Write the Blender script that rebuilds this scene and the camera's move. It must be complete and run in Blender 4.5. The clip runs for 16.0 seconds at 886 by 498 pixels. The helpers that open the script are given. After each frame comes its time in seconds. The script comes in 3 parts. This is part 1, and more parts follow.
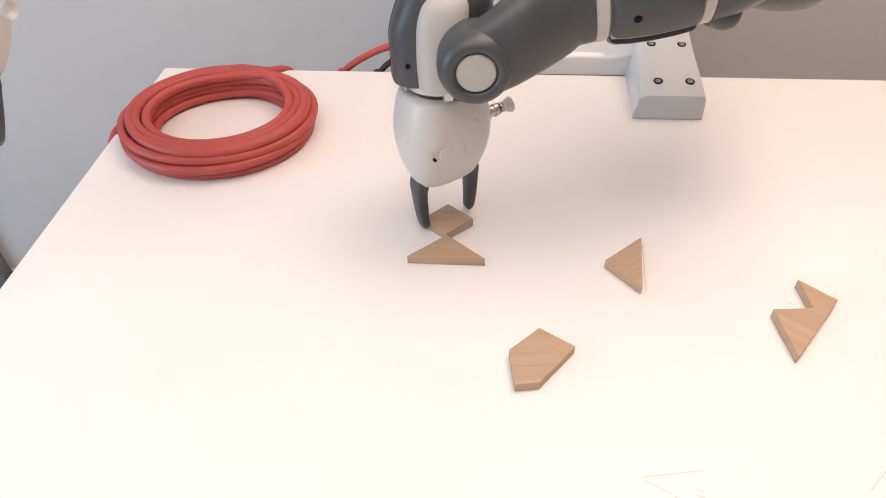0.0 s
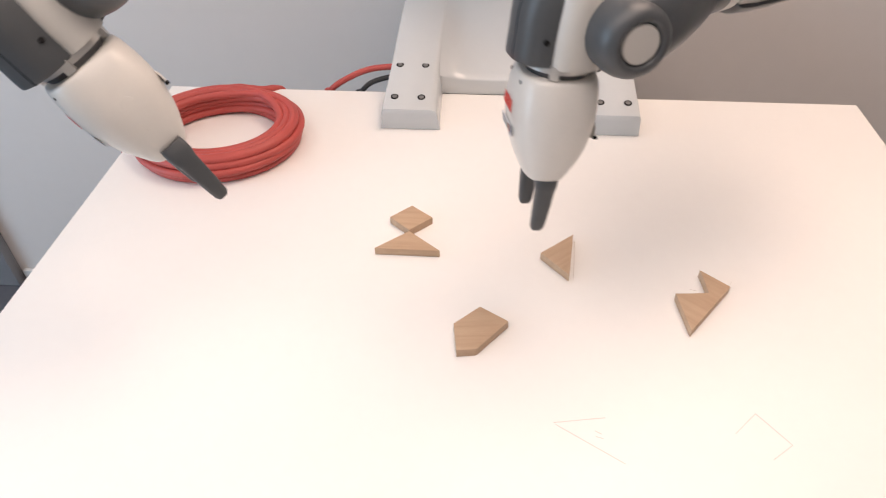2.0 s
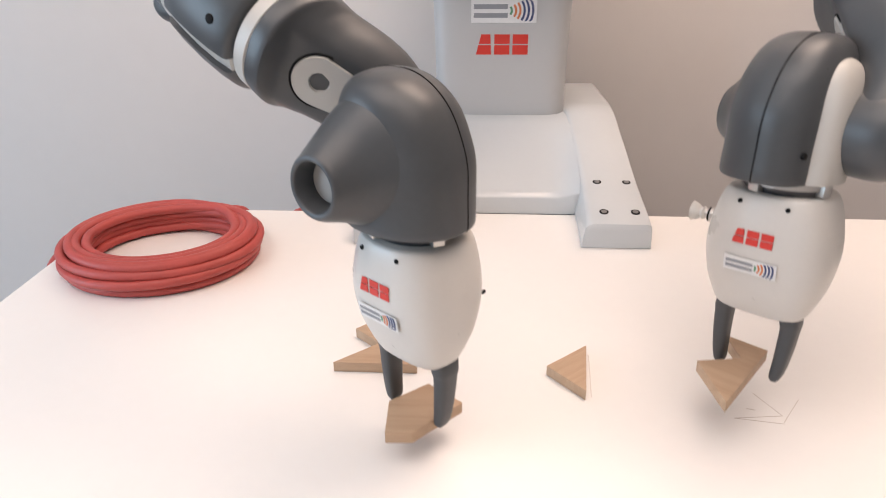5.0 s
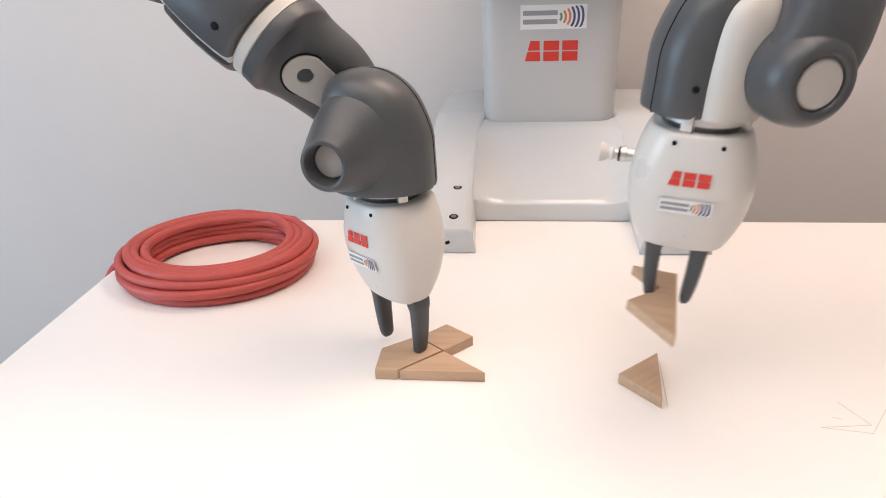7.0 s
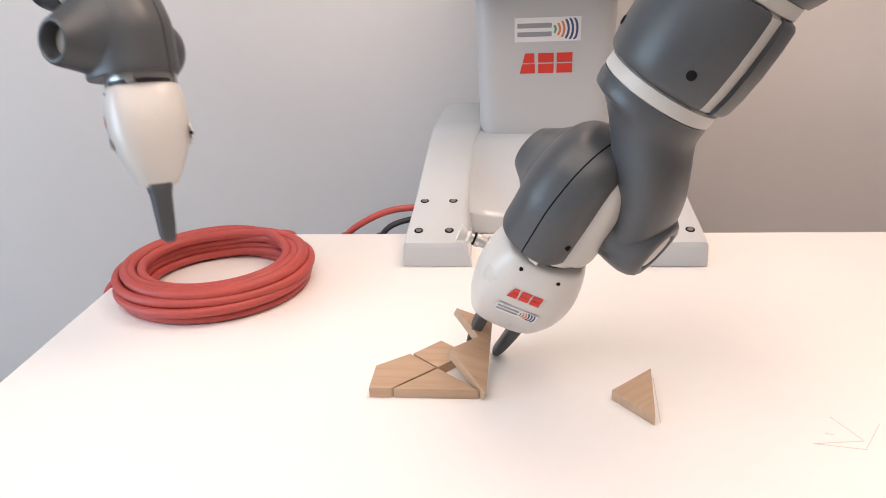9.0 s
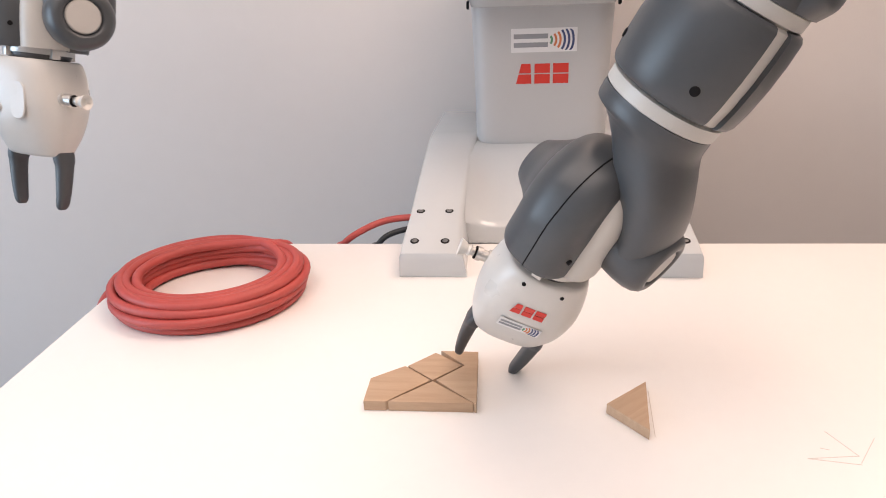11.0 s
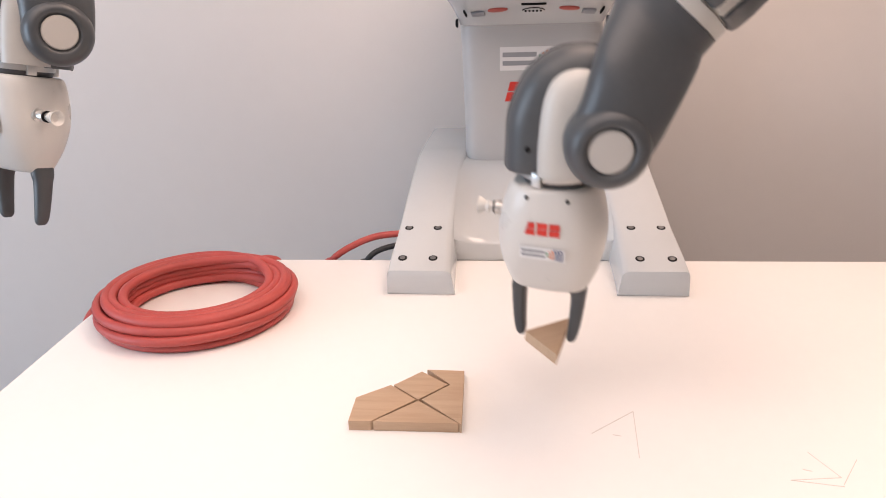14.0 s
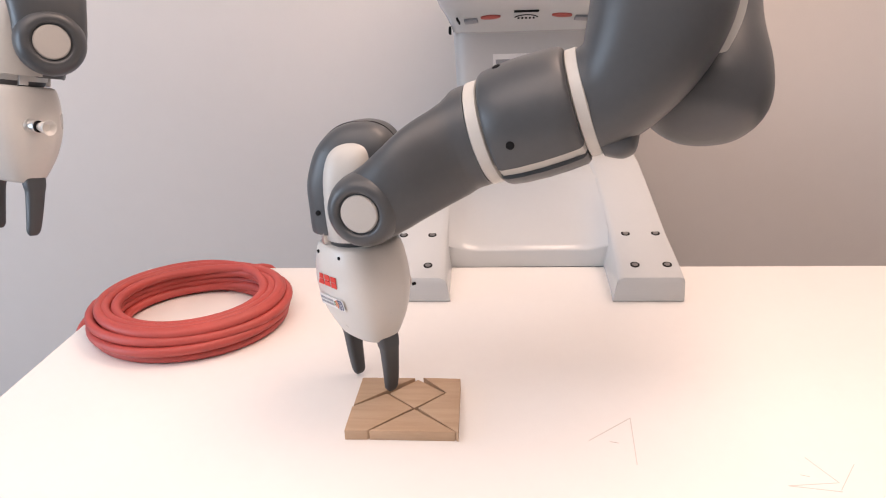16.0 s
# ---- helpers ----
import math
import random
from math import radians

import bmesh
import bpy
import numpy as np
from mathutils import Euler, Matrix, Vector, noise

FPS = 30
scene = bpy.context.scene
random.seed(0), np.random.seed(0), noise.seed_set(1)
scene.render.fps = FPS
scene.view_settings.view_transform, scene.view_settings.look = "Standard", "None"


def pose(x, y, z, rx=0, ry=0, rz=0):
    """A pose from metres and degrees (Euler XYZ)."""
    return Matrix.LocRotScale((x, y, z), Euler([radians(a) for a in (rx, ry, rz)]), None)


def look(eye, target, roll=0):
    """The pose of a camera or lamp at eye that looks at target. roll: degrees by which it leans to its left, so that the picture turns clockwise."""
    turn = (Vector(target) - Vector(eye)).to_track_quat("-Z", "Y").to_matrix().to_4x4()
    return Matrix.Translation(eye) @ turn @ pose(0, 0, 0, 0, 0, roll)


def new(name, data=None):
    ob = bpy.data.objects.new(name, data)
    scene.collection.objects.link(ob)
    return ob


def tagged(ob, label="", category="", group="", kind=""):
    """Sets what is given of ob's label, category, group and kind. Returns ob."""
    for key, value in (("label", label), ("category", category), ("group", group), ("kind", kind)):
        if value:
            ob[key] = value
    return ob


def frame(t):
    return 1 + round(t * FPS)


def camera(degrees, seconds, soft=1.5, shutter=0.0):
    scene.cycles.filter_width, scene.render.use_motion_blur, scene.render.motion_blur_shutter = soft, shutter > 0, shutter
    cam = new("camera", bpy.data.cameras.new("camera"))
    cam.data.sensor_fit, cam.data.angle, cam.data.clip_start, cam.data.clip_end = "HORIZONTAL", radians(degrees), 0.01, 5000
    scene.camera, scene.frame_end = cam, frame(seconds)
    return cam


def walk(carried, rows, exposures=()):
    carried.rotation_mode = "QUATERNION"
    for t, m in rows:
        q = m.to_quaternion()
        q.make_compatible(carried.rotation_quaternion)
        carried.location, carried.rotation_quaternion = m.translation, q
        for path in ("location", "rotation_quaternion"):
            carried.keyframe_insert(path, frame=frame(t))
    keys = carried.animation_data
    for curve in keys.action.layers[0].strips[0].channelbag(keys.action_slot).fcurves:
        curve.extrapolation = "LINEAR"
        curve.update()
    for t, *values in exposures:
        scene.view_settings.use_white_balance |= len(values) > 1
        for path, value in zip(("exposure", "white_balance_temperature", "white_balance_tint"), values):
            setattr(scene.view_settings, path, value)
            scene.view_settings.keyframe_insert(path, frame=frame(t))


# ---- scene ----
cam = camera(65.7, 16.0, soft=1.0, shutter=0.5)
PATH = [
    (0, (-0.084, -0.813, 0.506), (-0.208, 0.647, -0.855), -1.4),
    (0.5, (-0.079, -0.815, 0.511), (-0.209, 0.645, -0.851), -1.6),
    (1, (-0.063, -0.836, 0.532), (-0.202, 0.647, -0.803), -1.9),
    (1.5, (-0.052, -0.88, 0.56), (-0.224, 0.614, -0.758), -2.2),
    (2, (-0.027, -0.925, 0.578), (-0.153, 0.563, -0.753), -0.8),
    (2.4, (-0.017, -0.923, 0.576), (-0.114, 0.546, -0.777), -0.3),
    (2.5, (-0.021, -0.925, 0.572), (-0.1, 0.564, -0.761), 0.0),
    (2.8, (-0.012, -0.915, 0.577), (-0.103, 0.577, -0.752), -0.4),
    (3, (-0.025, -0.909, 0.572), (-0.107, 0.693, -0.623), 0.2),
    (3.2, (-0.012, -0.909, 0.532), (-0.093, 0.745, -0.59), 0.5),
    (3.5, (-0.022, -0.874, 0.491), (-0.134, 0.837, -0.539), 0.1),
    (4, (0.0, -0.838, 0.403), (-0.097, 0.96, -0.468), 0.1),
    (6.3, (-0.058, -0.851, 0.385), (-0.228, 0.956, -0.454), -1.6),
    (6.5, (-0.059, -0.852, 0.379), (-0.236, 0.968, -0.432), -1.5),
    (7, (-0.062, -0.838, 0.384), (-0.256, 0.976, -0.435), -2.0),
    (7.5, (-0.057, -0.838, 0.388), (-0.257, 0.975, -0.433), -2.1),
    (8, (-0.056, -0.834, 0.391), (-0.257, 0.987, -0.412), -2.4),
    (8.5, (-0.052, -0.834, 0.399), (-0.269, 0.983, -0.409), -2.9),
    (9, (-0.051, -0.834, 0.397), (-0.256, 0.984, -0.411), -2.7),
    (11.5, (-0.046, -0.83, 0.404), (-0.24, 1.001, -0.377), -2.3),
    (12, (-0.042, -0.831, 0.403), (-0.221, 1.012, -0.351), -2.1),
    (12.5, (-0.041, -0.83, 0.403), (-0.219, 1.015, -0.348), -1.9),
    (13, (-0.041, -0.829, 0.405), (-0.224, 1.018, -0.34), -2.1),
    (13.5, (-0.043, -0.827, 0.407), (-0.221, 1.017, -0.347), -1.9),
    (14, (-0.041, -0.828, 0.411), (-0.22, 1.012, -0.354), -2.0),
    (14.5, (-0.044, -0.826, 0.411), (-0.222, 1.017, -0.344), -2.3),
    (15, (-0.042, -0.828, 0.416), (-0.226, 1.002, -0.37), -2.3),
    (15.5, (-0.045, -0.825, 0.413), (-0.225, 1.009, -0.364), -2.2),
    (16, (-0.043, -0.826, 0.412), (-0.203, 1.021, -0.337), -2.2),
]
walk(cam, [(t, look(eye, target, roll)) for t, eye, target, roll in PATH],
     exposures=[(0, -0.28, 6700, 18), (2.5, -0.27, 6700, 17), (3.5, -0.27, 6650, 17), (4.2, -0.23, 6650, 17), (6.5, -0.14, 6620, 16), (11.5, -0.15, 6800, 20), (16, -0.16, 6950, 23)])

# ---- arms over time ----
# seconds, flange place, flange turn, half grip in mm, wrist roll, wrist bend
LEFT_ROWS = [
    (0, -0.134, -0.214, 0.175, -177.2, -0.0, -142.6, 29.2, -33.1, 82.2),
    (0.2, -0.134, -0.214, 0.175, -177.2, -0.0, -142.6, 29.2, -33.1, 82.2),
    (0.5, -0.135, -0.277, 0.246, -179.9, -3.4, -136.8, 25.2, -33.1, 89.5),
    (1, -0.129, -0.284, 0.303, 173.1, -16.0, -115.6, 25.5, -47.8, 86.5),
    (1.5, -0.062, -0.318, 0.310, 173.2, -10.6, -105.4, 25.6, -62.4, 89.0),
    (2, 0.031, -0.335, 0.289, 174.4, -4.9, -78.0, 25.6, -79.6, 78.1),
    (2.4, 0.128, -0.284, 0.221, 176.2, -4.8, -65.4, 31.0, -53.5, 67.7),
    (2.8, 0.194, -0.349, 0.235, -176.7, -2.9, -48.3, 32.3, -82.9, 59.3),
    (3.2, 0.224, -0.354, 0.223, -177.4, -1.7, -42.7, 30.7, -80.2, 52.1),
    (3.5, 0.233, -0.345, 0.186, 174.4, -3.5, -42.6, 31.0, -84.2, 48.4),
    (4, 0.241, -0.338, 0.174, 174.0, -1.4, -40.5, 26.5, -83.9, 53.5),
    (4.3, 0.241, -0.338, 0.174, 174.0, -1.4, -40.5, 26.5, -83.9, 53.5),
    (6.3, 0.117, -0.275, 0.317, 178.6, -4.7, -31.7, 14.4, -154.4, 45.2),
    (6.6, 0.109, -0.293, 0.279, 177.4, -5.3, -12.5, 14.8, -155.6, 45.0),
    (7, 0.087, -0.293, 0.257, -176.9, 4.1, -12.6, 14.7, -148.8, 44.6),
    (7.5, 0.024, -0.290, 0.190, -164.7, 19.0, -6.8, 14.2, -127.3, 43.9),
    (8, -0.018, -0.270, 0.155, -161.2, 24.2, -1.0, 14.9, -123.8, 10.5),
    (8.5, -0.018, -0.267, 0.156, -162.2, 24.5, 0.1, 14.9, -124.0, 10.9),
    (9, -0.017, -0.267, 0.156, -161.8, 24.2, 0.4, 14.1, -123.7, 12.0),
    (9.2, -0.017, -0.267, 0.156, -161.8, 24.2, 0.4, 14.1, -123.7, 12.0),
    (11.3, -0.007, -0.276, 0.162, -161.0, 22.9, 1.2, 31.7, -127.3, 11.0),
    (11.7, 0.054, -0.279, 0.197, -167.3, 17.0, -5.1, 33.0, -124.1, 26.6),
    (12.1, 0.092, -0.302, 0.228, -169.1, 11.1, -6.2, 32.3, -125.6, 29.1),
    (12.5, 0.058, -0.289, 0.173, -177.9, -0.7, -6.6, 33.1, -165.4, 31.5),
    (13, 0.057, -0.288, 0.174, -178.4, -0.9, -6.3, 33.0, -164.4, 33.6),
    (13.5, 0.057, -0.285, 0.174, -178.6, -0.9, -6.7, 28.2, -164.2, 33.2),
    (13.8, 0.033, -0.248, 0.196, -178.3, 0.4, -11.3, 24.4, -165.0, 35.5),
    (14.1, -0.009, -0.235, 0.252, -178.7, 2.7, -15.6, 24.3, -165.4, 41.4),
    (14.5, -0.062, -0.215, 0.240, 179.4, 2.8, -25.8, 22.5, -161.2, 51.6),
    (14.8, -0.125, -0.210, 0.211, 178.7, 0.0, -38.3, 20.7, -149.6, 64.3),
    (15, -0.172, -0.199, 0.188, 179.9, -2.3, -44.6, 23.5, -142.9, 71.3),
    (15.5, -0.182, -0.192, 0.177, 179.6, -3.5, -42.7, 27.9, -147.0, 73.8),
    (16, -0.182, -0.194, 0.177, 179.6, -3.2, -42.6, 27.8, -147.0, 74.8),
]
RIGHT_ROWS = [
    (0, -0.545, -0.263, 0.319, -161.0, -1.8, 175.1, 23.6, -57.3, 58.6),
    (1, -0.544, -0.263, 0.317, -161.0, -1.8, 175.1, 23.6, -57.3, 58.6),
    (1.5, -0.459, -0.366, 0.351, -175.9, 12.9, -178.5, 24.0, -57.3, 61.5),
    (1.733, -0.423, -0.385, 0.334, -156.3, 5.0, -111.7, 30.4, -57.3, 64.1),
    (2, -0.387, -0.405, 0.318, -155.2, -15.9, -48.1, 36.8, -57.3, 66.6),
    (2.4, -0.235, -0.431, 0.324, -162.3, -5.6, -47.0, 26.9, -27.5, 71.8),
    (2.8, -0.102, -0.409, 0.306, -176.5, -1.1, -33.6, 29.4, -14.1, 79.3),
    (3.2, -0.026, -0.398, 0.287, 175.4, 1.0, -29.5, 30.2, -6.1, 89.8),
    (3.5, -0.032, -0.420, 0.229, 176.7, -0.7, -32.0, 31.1, 0.6, 69.0),
    (4, -0.030, -0.414, 0.177, 177.3, -0.4, -33.4, 27.5, -2.1, 65.0),
    (4.3, -0.030, -0.414, 0.177, 177.3, -0.4, -33.4, 27.5, -2.1, 65.0),
    (6.3, -0.176, -0.281, 0.262, -177.9, 2.7, -52.2, 23.2, 32.7, 50.9),
    (6.6, -0.164, -0.265, 0.190, -178.3, 2.2, -47.5, 24.3, 31.8, 51.0),
    (7, -0.174, -0.239, 0.179, -179.7, -1.6, -41.2, 25.6, 29.8, 46.8),
    (7.5, -0.173, -0.243, 0.180, -179.7, -1.3, -40.5, 28.3, 30.0, 45.1),
    (8, -0.217, -0.242, 0.207, -179.5, 0.3, -40.8, 25.6, 28.1, 44.8),
    (8.5, -0.320, -0.216, 0.252, -178.7, -1.4, -53.3, 20.5, 37.7, 45.1),
    (9, -0.439, -0.139, 0.283, 176.6, -16.7, -57.0, 23.9, 37.7, 45.1),
    (9.2, -0.474, -0.121, 0.302, 175.0, -15.4, -55.5, 24.2, 37.7, 45.1),
    (10.267, -0.520, -0.111, 0.313, -171.5, -15.4, -130.0, 26.1, 31.7, 28.6),
    (11.3, -0.567, -0.101, 0.323, -167.1, -3.0, 160.5, 28.0, 55.9, 12.0),
    (12.5, -0.567, -0.101, 0.323, -167.1, -3.0, 160.5, 28.0, 55.9, 12.0),
    (14, -0.567, -0.101, 0.323, -167.1, -3.0, 160.5, 28.0, 55.9, 12.0),
    (16, -0.567, -0.101, 0.323, -167.1, -3.0, 160.5, 28.0, 55.9, 12.0),
]
WINDOW_W, FILL_W = 51, 36

# ---- light ----
world = bpy.data.worlds.new("world")
scene.world = world
world.use_nodes = True
wn = world.node_tree.nodes
sky = wn.new("ShaderNodeTexSky")
sky.sky_type = "NISHITA"
sky.sun_disc = False
sky.sun_elevation, sky.sun_rotation = radians(40), radians(-90)
world.node_tree.links.new(sky.outputs[0], wn["Background"].inputs[0])
wn["Background"].inputs[1].default_value = 0.1


def area(name, m, sx, sy, watts, colour):
    lamp = bpy.data.lights.new(name, "AREA")
    lamp.shape, lamp.size, lamp.size_y, lamp.energy, lamp.color = "RECTANGLE", sx, sy, watts, colour
    ob = new(name, lamp)
    ob.matrix_world = m
    return ob


# window light from the side; unseen overhead lamps added to fill table and wall
area("window_light", look((-2.9, -1.15, 0.55), (0.0, -0.2, 0.05)), 1.6, 1.5, WINDOW_W, (0.51, 0.78, 1.0))
area("overhead_fill_left", look((-0.45, -1.1, 1.82), (-0.45, -1.1, 0)), 2.4, 1.5, FILL_W * 1.06, (1.0, 0.885, 0.79))
area("overhead_fill_right", look((0.62, 0.08, 1.82), (0.62, 0.08, 0)), 1.1, 0.8, FILL_W * 0.73, (1.0, 0.80, 0.65))


# ---- materials ----
def mat(name, colour, rough=0.5, metal=0.0, vary=0.05, scale=6.0, bump=0.0, bump_scale=200.0, coat=0.0, spec=0.5):
    m = bpy.data.materials.new(name)
    m.use_nodes = True
    n, k = m.node_tree.nodes, m.node_tree.links
    b = n["Principled BSDF"]
    b.inputs["Roughness"].default_value, b.inputs["Metallic"].default_value = rough, metal
    b.inputs["Coat Weight"].default_value = coat
    b.inputs["Specular IOR Level"].default_value = spec
    co = n.new("ShaderNodeTexCoord")
    big, fine = n.new("ShaderNodeTexNoise"), n.new("ShaderNodeTexNoise")
    big.inputs["Scale"].default_value, fine.inputs["Scale"].default_value = scale, scale * 14
    big.inputs["Detail"].default_value = 4
    k.new(co.outputs["Object"], big.inputs["Vector"])
    k.new(co.outputs["Object"], fine.inputs["Vector"])
    add = n.new("ShaderNodeMath")
    add.operation = "MULTIPLY_ADD"
    k.new(fine.outputs["Fac"], add.inputs[0])
    add.inputs[1].default_value = 0.35
    k.new(big.outputs["Fac"], add.inputs[2])
    ramp = n.new("ShaderNodeMapRange")
    ramp.inputs["From Min"].default_value, ramp.inputs["From Max"].default_value = 0.35, 1.0
    ramp.inputs["To Min"].default_value, ramp.inputs["To Max"].default_value = 1 - vary, 1 + vary
    k.new(add.outputs[0], ramp.inputs["Value"])
    mul = n.new("ShaderNodeVectorMath")
    mul.operation = "SCALE"
    mul.inputs[0].default_value = colour
    k.new(ramp.outputs[0], mul.inputs["Scale"])
    k.new(mul.outputs[0], b.inputs["Base Color"])
    rr = n.new("ShaderNodeMapRange")
    rr.inputs["To Min"].default_value, rr.inputs["To Max"].default_value = max(rough - 0.08, 0.02), min(rough + 0.08, 1)
    k.new(big.outputs["Fac"], rr.inputs["Value"])
    k.new(rr.outputs[0], b.inputs["Roughness"])
    if bump:
        bt, bn = n.new("ShaderNodeTexNoise"), n.new("ShaderNodeBump")
        bt.inputs["Scale"].default_value = bump_scale
        k.new(co.outputs["Object"], bt.inputs["Vector"])
        bn.inputs["Strength"].default_value, bn.inputs["Distance"].default_value = bump, 0.001
        k.new(bt.outputs["Fac"], bn.inputs["Height"])
        k.new(bn.outputs[0], b.inputs["Normal"])
    return m


def wood(name, light, dark):
    m = bpy.data.materials.new(name)
    m.use_nodes = True
    n, k = m.node_tree.nodes, m.node_tree.links
    b = n["Principled BSDF"]
    b.inputs["Roughness"].default_value = 0.55
    co, mp, info = n.new("ShaderNodeTexCoord"), n.new("ShaderNodeMapping"), n.new("ShaderNodeObjectInfo")
    off = n.new("ShaderNodeVectorMath")
    off.operation = "MULTIPLY_ADD"
    off.inputs[1].default_value = (1, 1, 1)
    sc = n.new("ShaderNodeVectorMath")
    sc.operation = "SCALE"
    sc.inputs[0].default_value = (3.1, 1.7, 2.3)
    k.new(info.outputs["Random"], sc.inputs["Scale"])
    k.new(co.outputs["Object"], off.inputs[0])
    k.new(sc.outputs[0], off.inputs[2])
    mp.inputs["Scale"].default_value = (9, 90, 60)
    k.new(off.outputs[0], mp.inputs["Vector"])
    grain, pore = n.new("ShaderNodeTexNoise"), n.new("ShaderNodeTexNoise")
    grain.inputs["Scale"].default_value, grain.inputs["Detail"].default_value = 1.6, 6
    grain.inputs["Distortion"].default_value = 0.6
    pore.inputs["Scale"].default_value = 14
    k.new(mp.outputs[0], grain.inputs["Vector"])
    k.new(mp.outputs[0], pore.inputs["Vector"])
    mixf = n.new("ShaderNodeMath")
    mixf.operation = "MULTIPLY_ADD"
    k.new(pore.outputs["Fac"], mixf.inputs[0])
    mixf.inputs[1].default_value = 0.3
    k.new(grain.outputs["Fac"], mixf.inputs[2])
    ramp = n.new("ShaderNodeValToRGB")
    ramp.color_ramp.elements[0].position, ramp.color_ramp.elements[0].color = 0.42, (*dark, 1)
    ramp.color_ramp.elements[1].position, ramp.color_ramp.elements[1].color = 0.82, (*light, 1)
    k.new(mixf.outputs[0], ramp.inputs["Fac"])
    k.new(ramp.outputs[0], b.inputs["Base Color"])
    bn = n.new("ShaderNodeBump")
    bn.inputs["Strength"].default_value, bn.inputs["Distance"].default_value = 0.15, 0.0006
    k.new(mixf.outputs[0], bn.inputs["Height"])
    k.new(bn.outputs[0], b.inputs["Normal"])
    return m


TABLE = mat("white_laminate", (0.85, 0.83, 0.805), 0.42, vary=0.02, scale=5, bump=0.05, bump_scale=900)
TABLE_EDGE = mat("table_edge", (0.62, 0.60, 0.57), 0.5)
WALL = mat("painted_wall", (0.745, 0.70, 0.665), 0.85, vary=0.025, scale=2.2, bump=0.12, bump_scale=260)
FLOOR = mat("dark_floor", (0.09, 0.09, 0.10), 0.5, vary=0.2, scale=4)
CEIL = mat("ceiling_paint", (0.75, 0.74, 0.72), 0.9)
BASEB = mat("baseboard_paint", (0.72, 0.72, 0.70), 0.4)
FRAME = mat("door_metal", (0.30, 0.31, 0.33), 0.45, 0.3)
GLASS = mat("door_glass", (0.12, 0.17, 0.22), 0.08)
SHELL = mat("robot_white_paint", (0.525, 0.550, 0.560), 0.20, vary=0.02, scale=10, coat=0.25)
TORSO = mat("robot_torso_paint", (0.47, 0.475, 0.475), 0.36, vary=0.02, scale=10)
GRIP = mat("gripper_white_plastic", (0.60, 0.585, 0.555), 0.30, vary=0.03, scale=22, coat=0.1)
PAD = mat("grey_soft_padding", (0.066, 0.072, 0.078), 0.37, vary=0.10, scale=14, bump=0.05, bump_scale=1200)
RING = mat("light_grey_plastic", (0.53, 0.52, 0.49), 0.38, vary=0.03, scale=18)
CAP = mat("cap_plastic", (0.47, 0.455, 0.43), 0.5, vary=0.03, scale=30)
FINGER = mat("finger_plastic", (0.055, 0.060, 0.066), 0.42, vary=0.08, scale=30, bump=0.08, bump_scale=1500)
STEEL = mat("brushed_steel", (0.60, 0.59, 0.57), 0.34, 0.8)
# black small parts and seams; also paints the shade inside holes
DARK = mat("black_parts_and_hole_shade", (0.010, 0.010, 0.011), 0.8, spec=0.15)
SCREW = mat("screw_metal", (0.10, 0.10, 0.105), 0.4, 0.6)
BOLT = mat("dull_bolt_steel", (0.20, 0.20, 0.20), 0.45, 0.7)
CLEAR = mat("milky_rubber", (0.66, 0.65, 0.62), 0.35)
HOSE = mat("red_rubber_hose", (0.45, 0.070, 0.058), 0.50, vary=0.14, scale=20, bump=0.12, bump_scale=700)
CABLE = mat("black_cable", (0.02, 0.022, 0.025), 0.5)
RED = mat("red_print", (0.62, 0.035, 0.022), 0.45)
DULL_RED = mat("dull_red_lens", (0.40, 0.075, 0.06), 0.35)
STICK = mat("sticker_white", (0.72, 0.72, 0.72), 0.4)
INK = mat("sticker_ink", (0.27, 0.28, 0.30), 0.5)
INK_B = mat("blue_ink", (0.05, 0.07, 0.16), 0.5)
INK_O = mat("orange_ink", (0.62, 0.20, 0.08), 0.5)
INK_G = mat("green_ink", (0.10, 0.28, 0.16), 0.5)
PENCIL = mat("pencil_line", (0.64, 0.59, 0.55), 0.8)
WOOD = wood("beech_wood", (0.50, 0.345, 0.228), (0.43, 0.288, 0.185))


# ---- mesh helpers ----
def part(name, bm, material, parent=None, label="", m=None, sharp=35):
    bmesh.ops.recalc_face_normals(bm, faces=bm.faces)
    data = bpy.data.meshes.new(name)
    bm.to_mesh(data)
    bm.free()
    data.materials.append(material)
    data.polygons.foreach_set("use_smooth", [True] * len(data.polygons))
    data.set_sharp_from_angle(angle=radians(sharp))
    ob = new(name, data)
    ob.parent = parent
    if m is not None:
        ob.matrix_basis = m
    if label:
        ob["label"] = label
    return ob


def bridge(bm, rings, close=True):
    for a, b in zip(rings, rings[1:]):
        for i in range(len(a)):
            j = (i + 1) % len(a)
            bm.faces.new((a[i], a[j], b[j], b[i]))
    if close:
        bm.faces.new(rings[0])
        bm.faces.new(rings[-1])


def oval(bm, c, u, v, hu, hv, e=2.0, n=40, under=0.0):
    """A ring of a rounded rectangle of half widths hu, hv along u and v round c."""
    out = []
    c, u, v = Vector(c), Vector(u), Vector(v)
    for i in range(n):
        a = 2 * math.pi * i / n
        ca, sa = math.cos(a), math.sin(a)
        q = under if under and sa < 0 else e
        x = math.copysign(abs(ca) ** (2 / q), ca) * hu
        y = math.copysign(abs(sa) ** (2 / q), sa) * hv
        out.append(bm.verts.new(c + u * x + v * y))
    return out


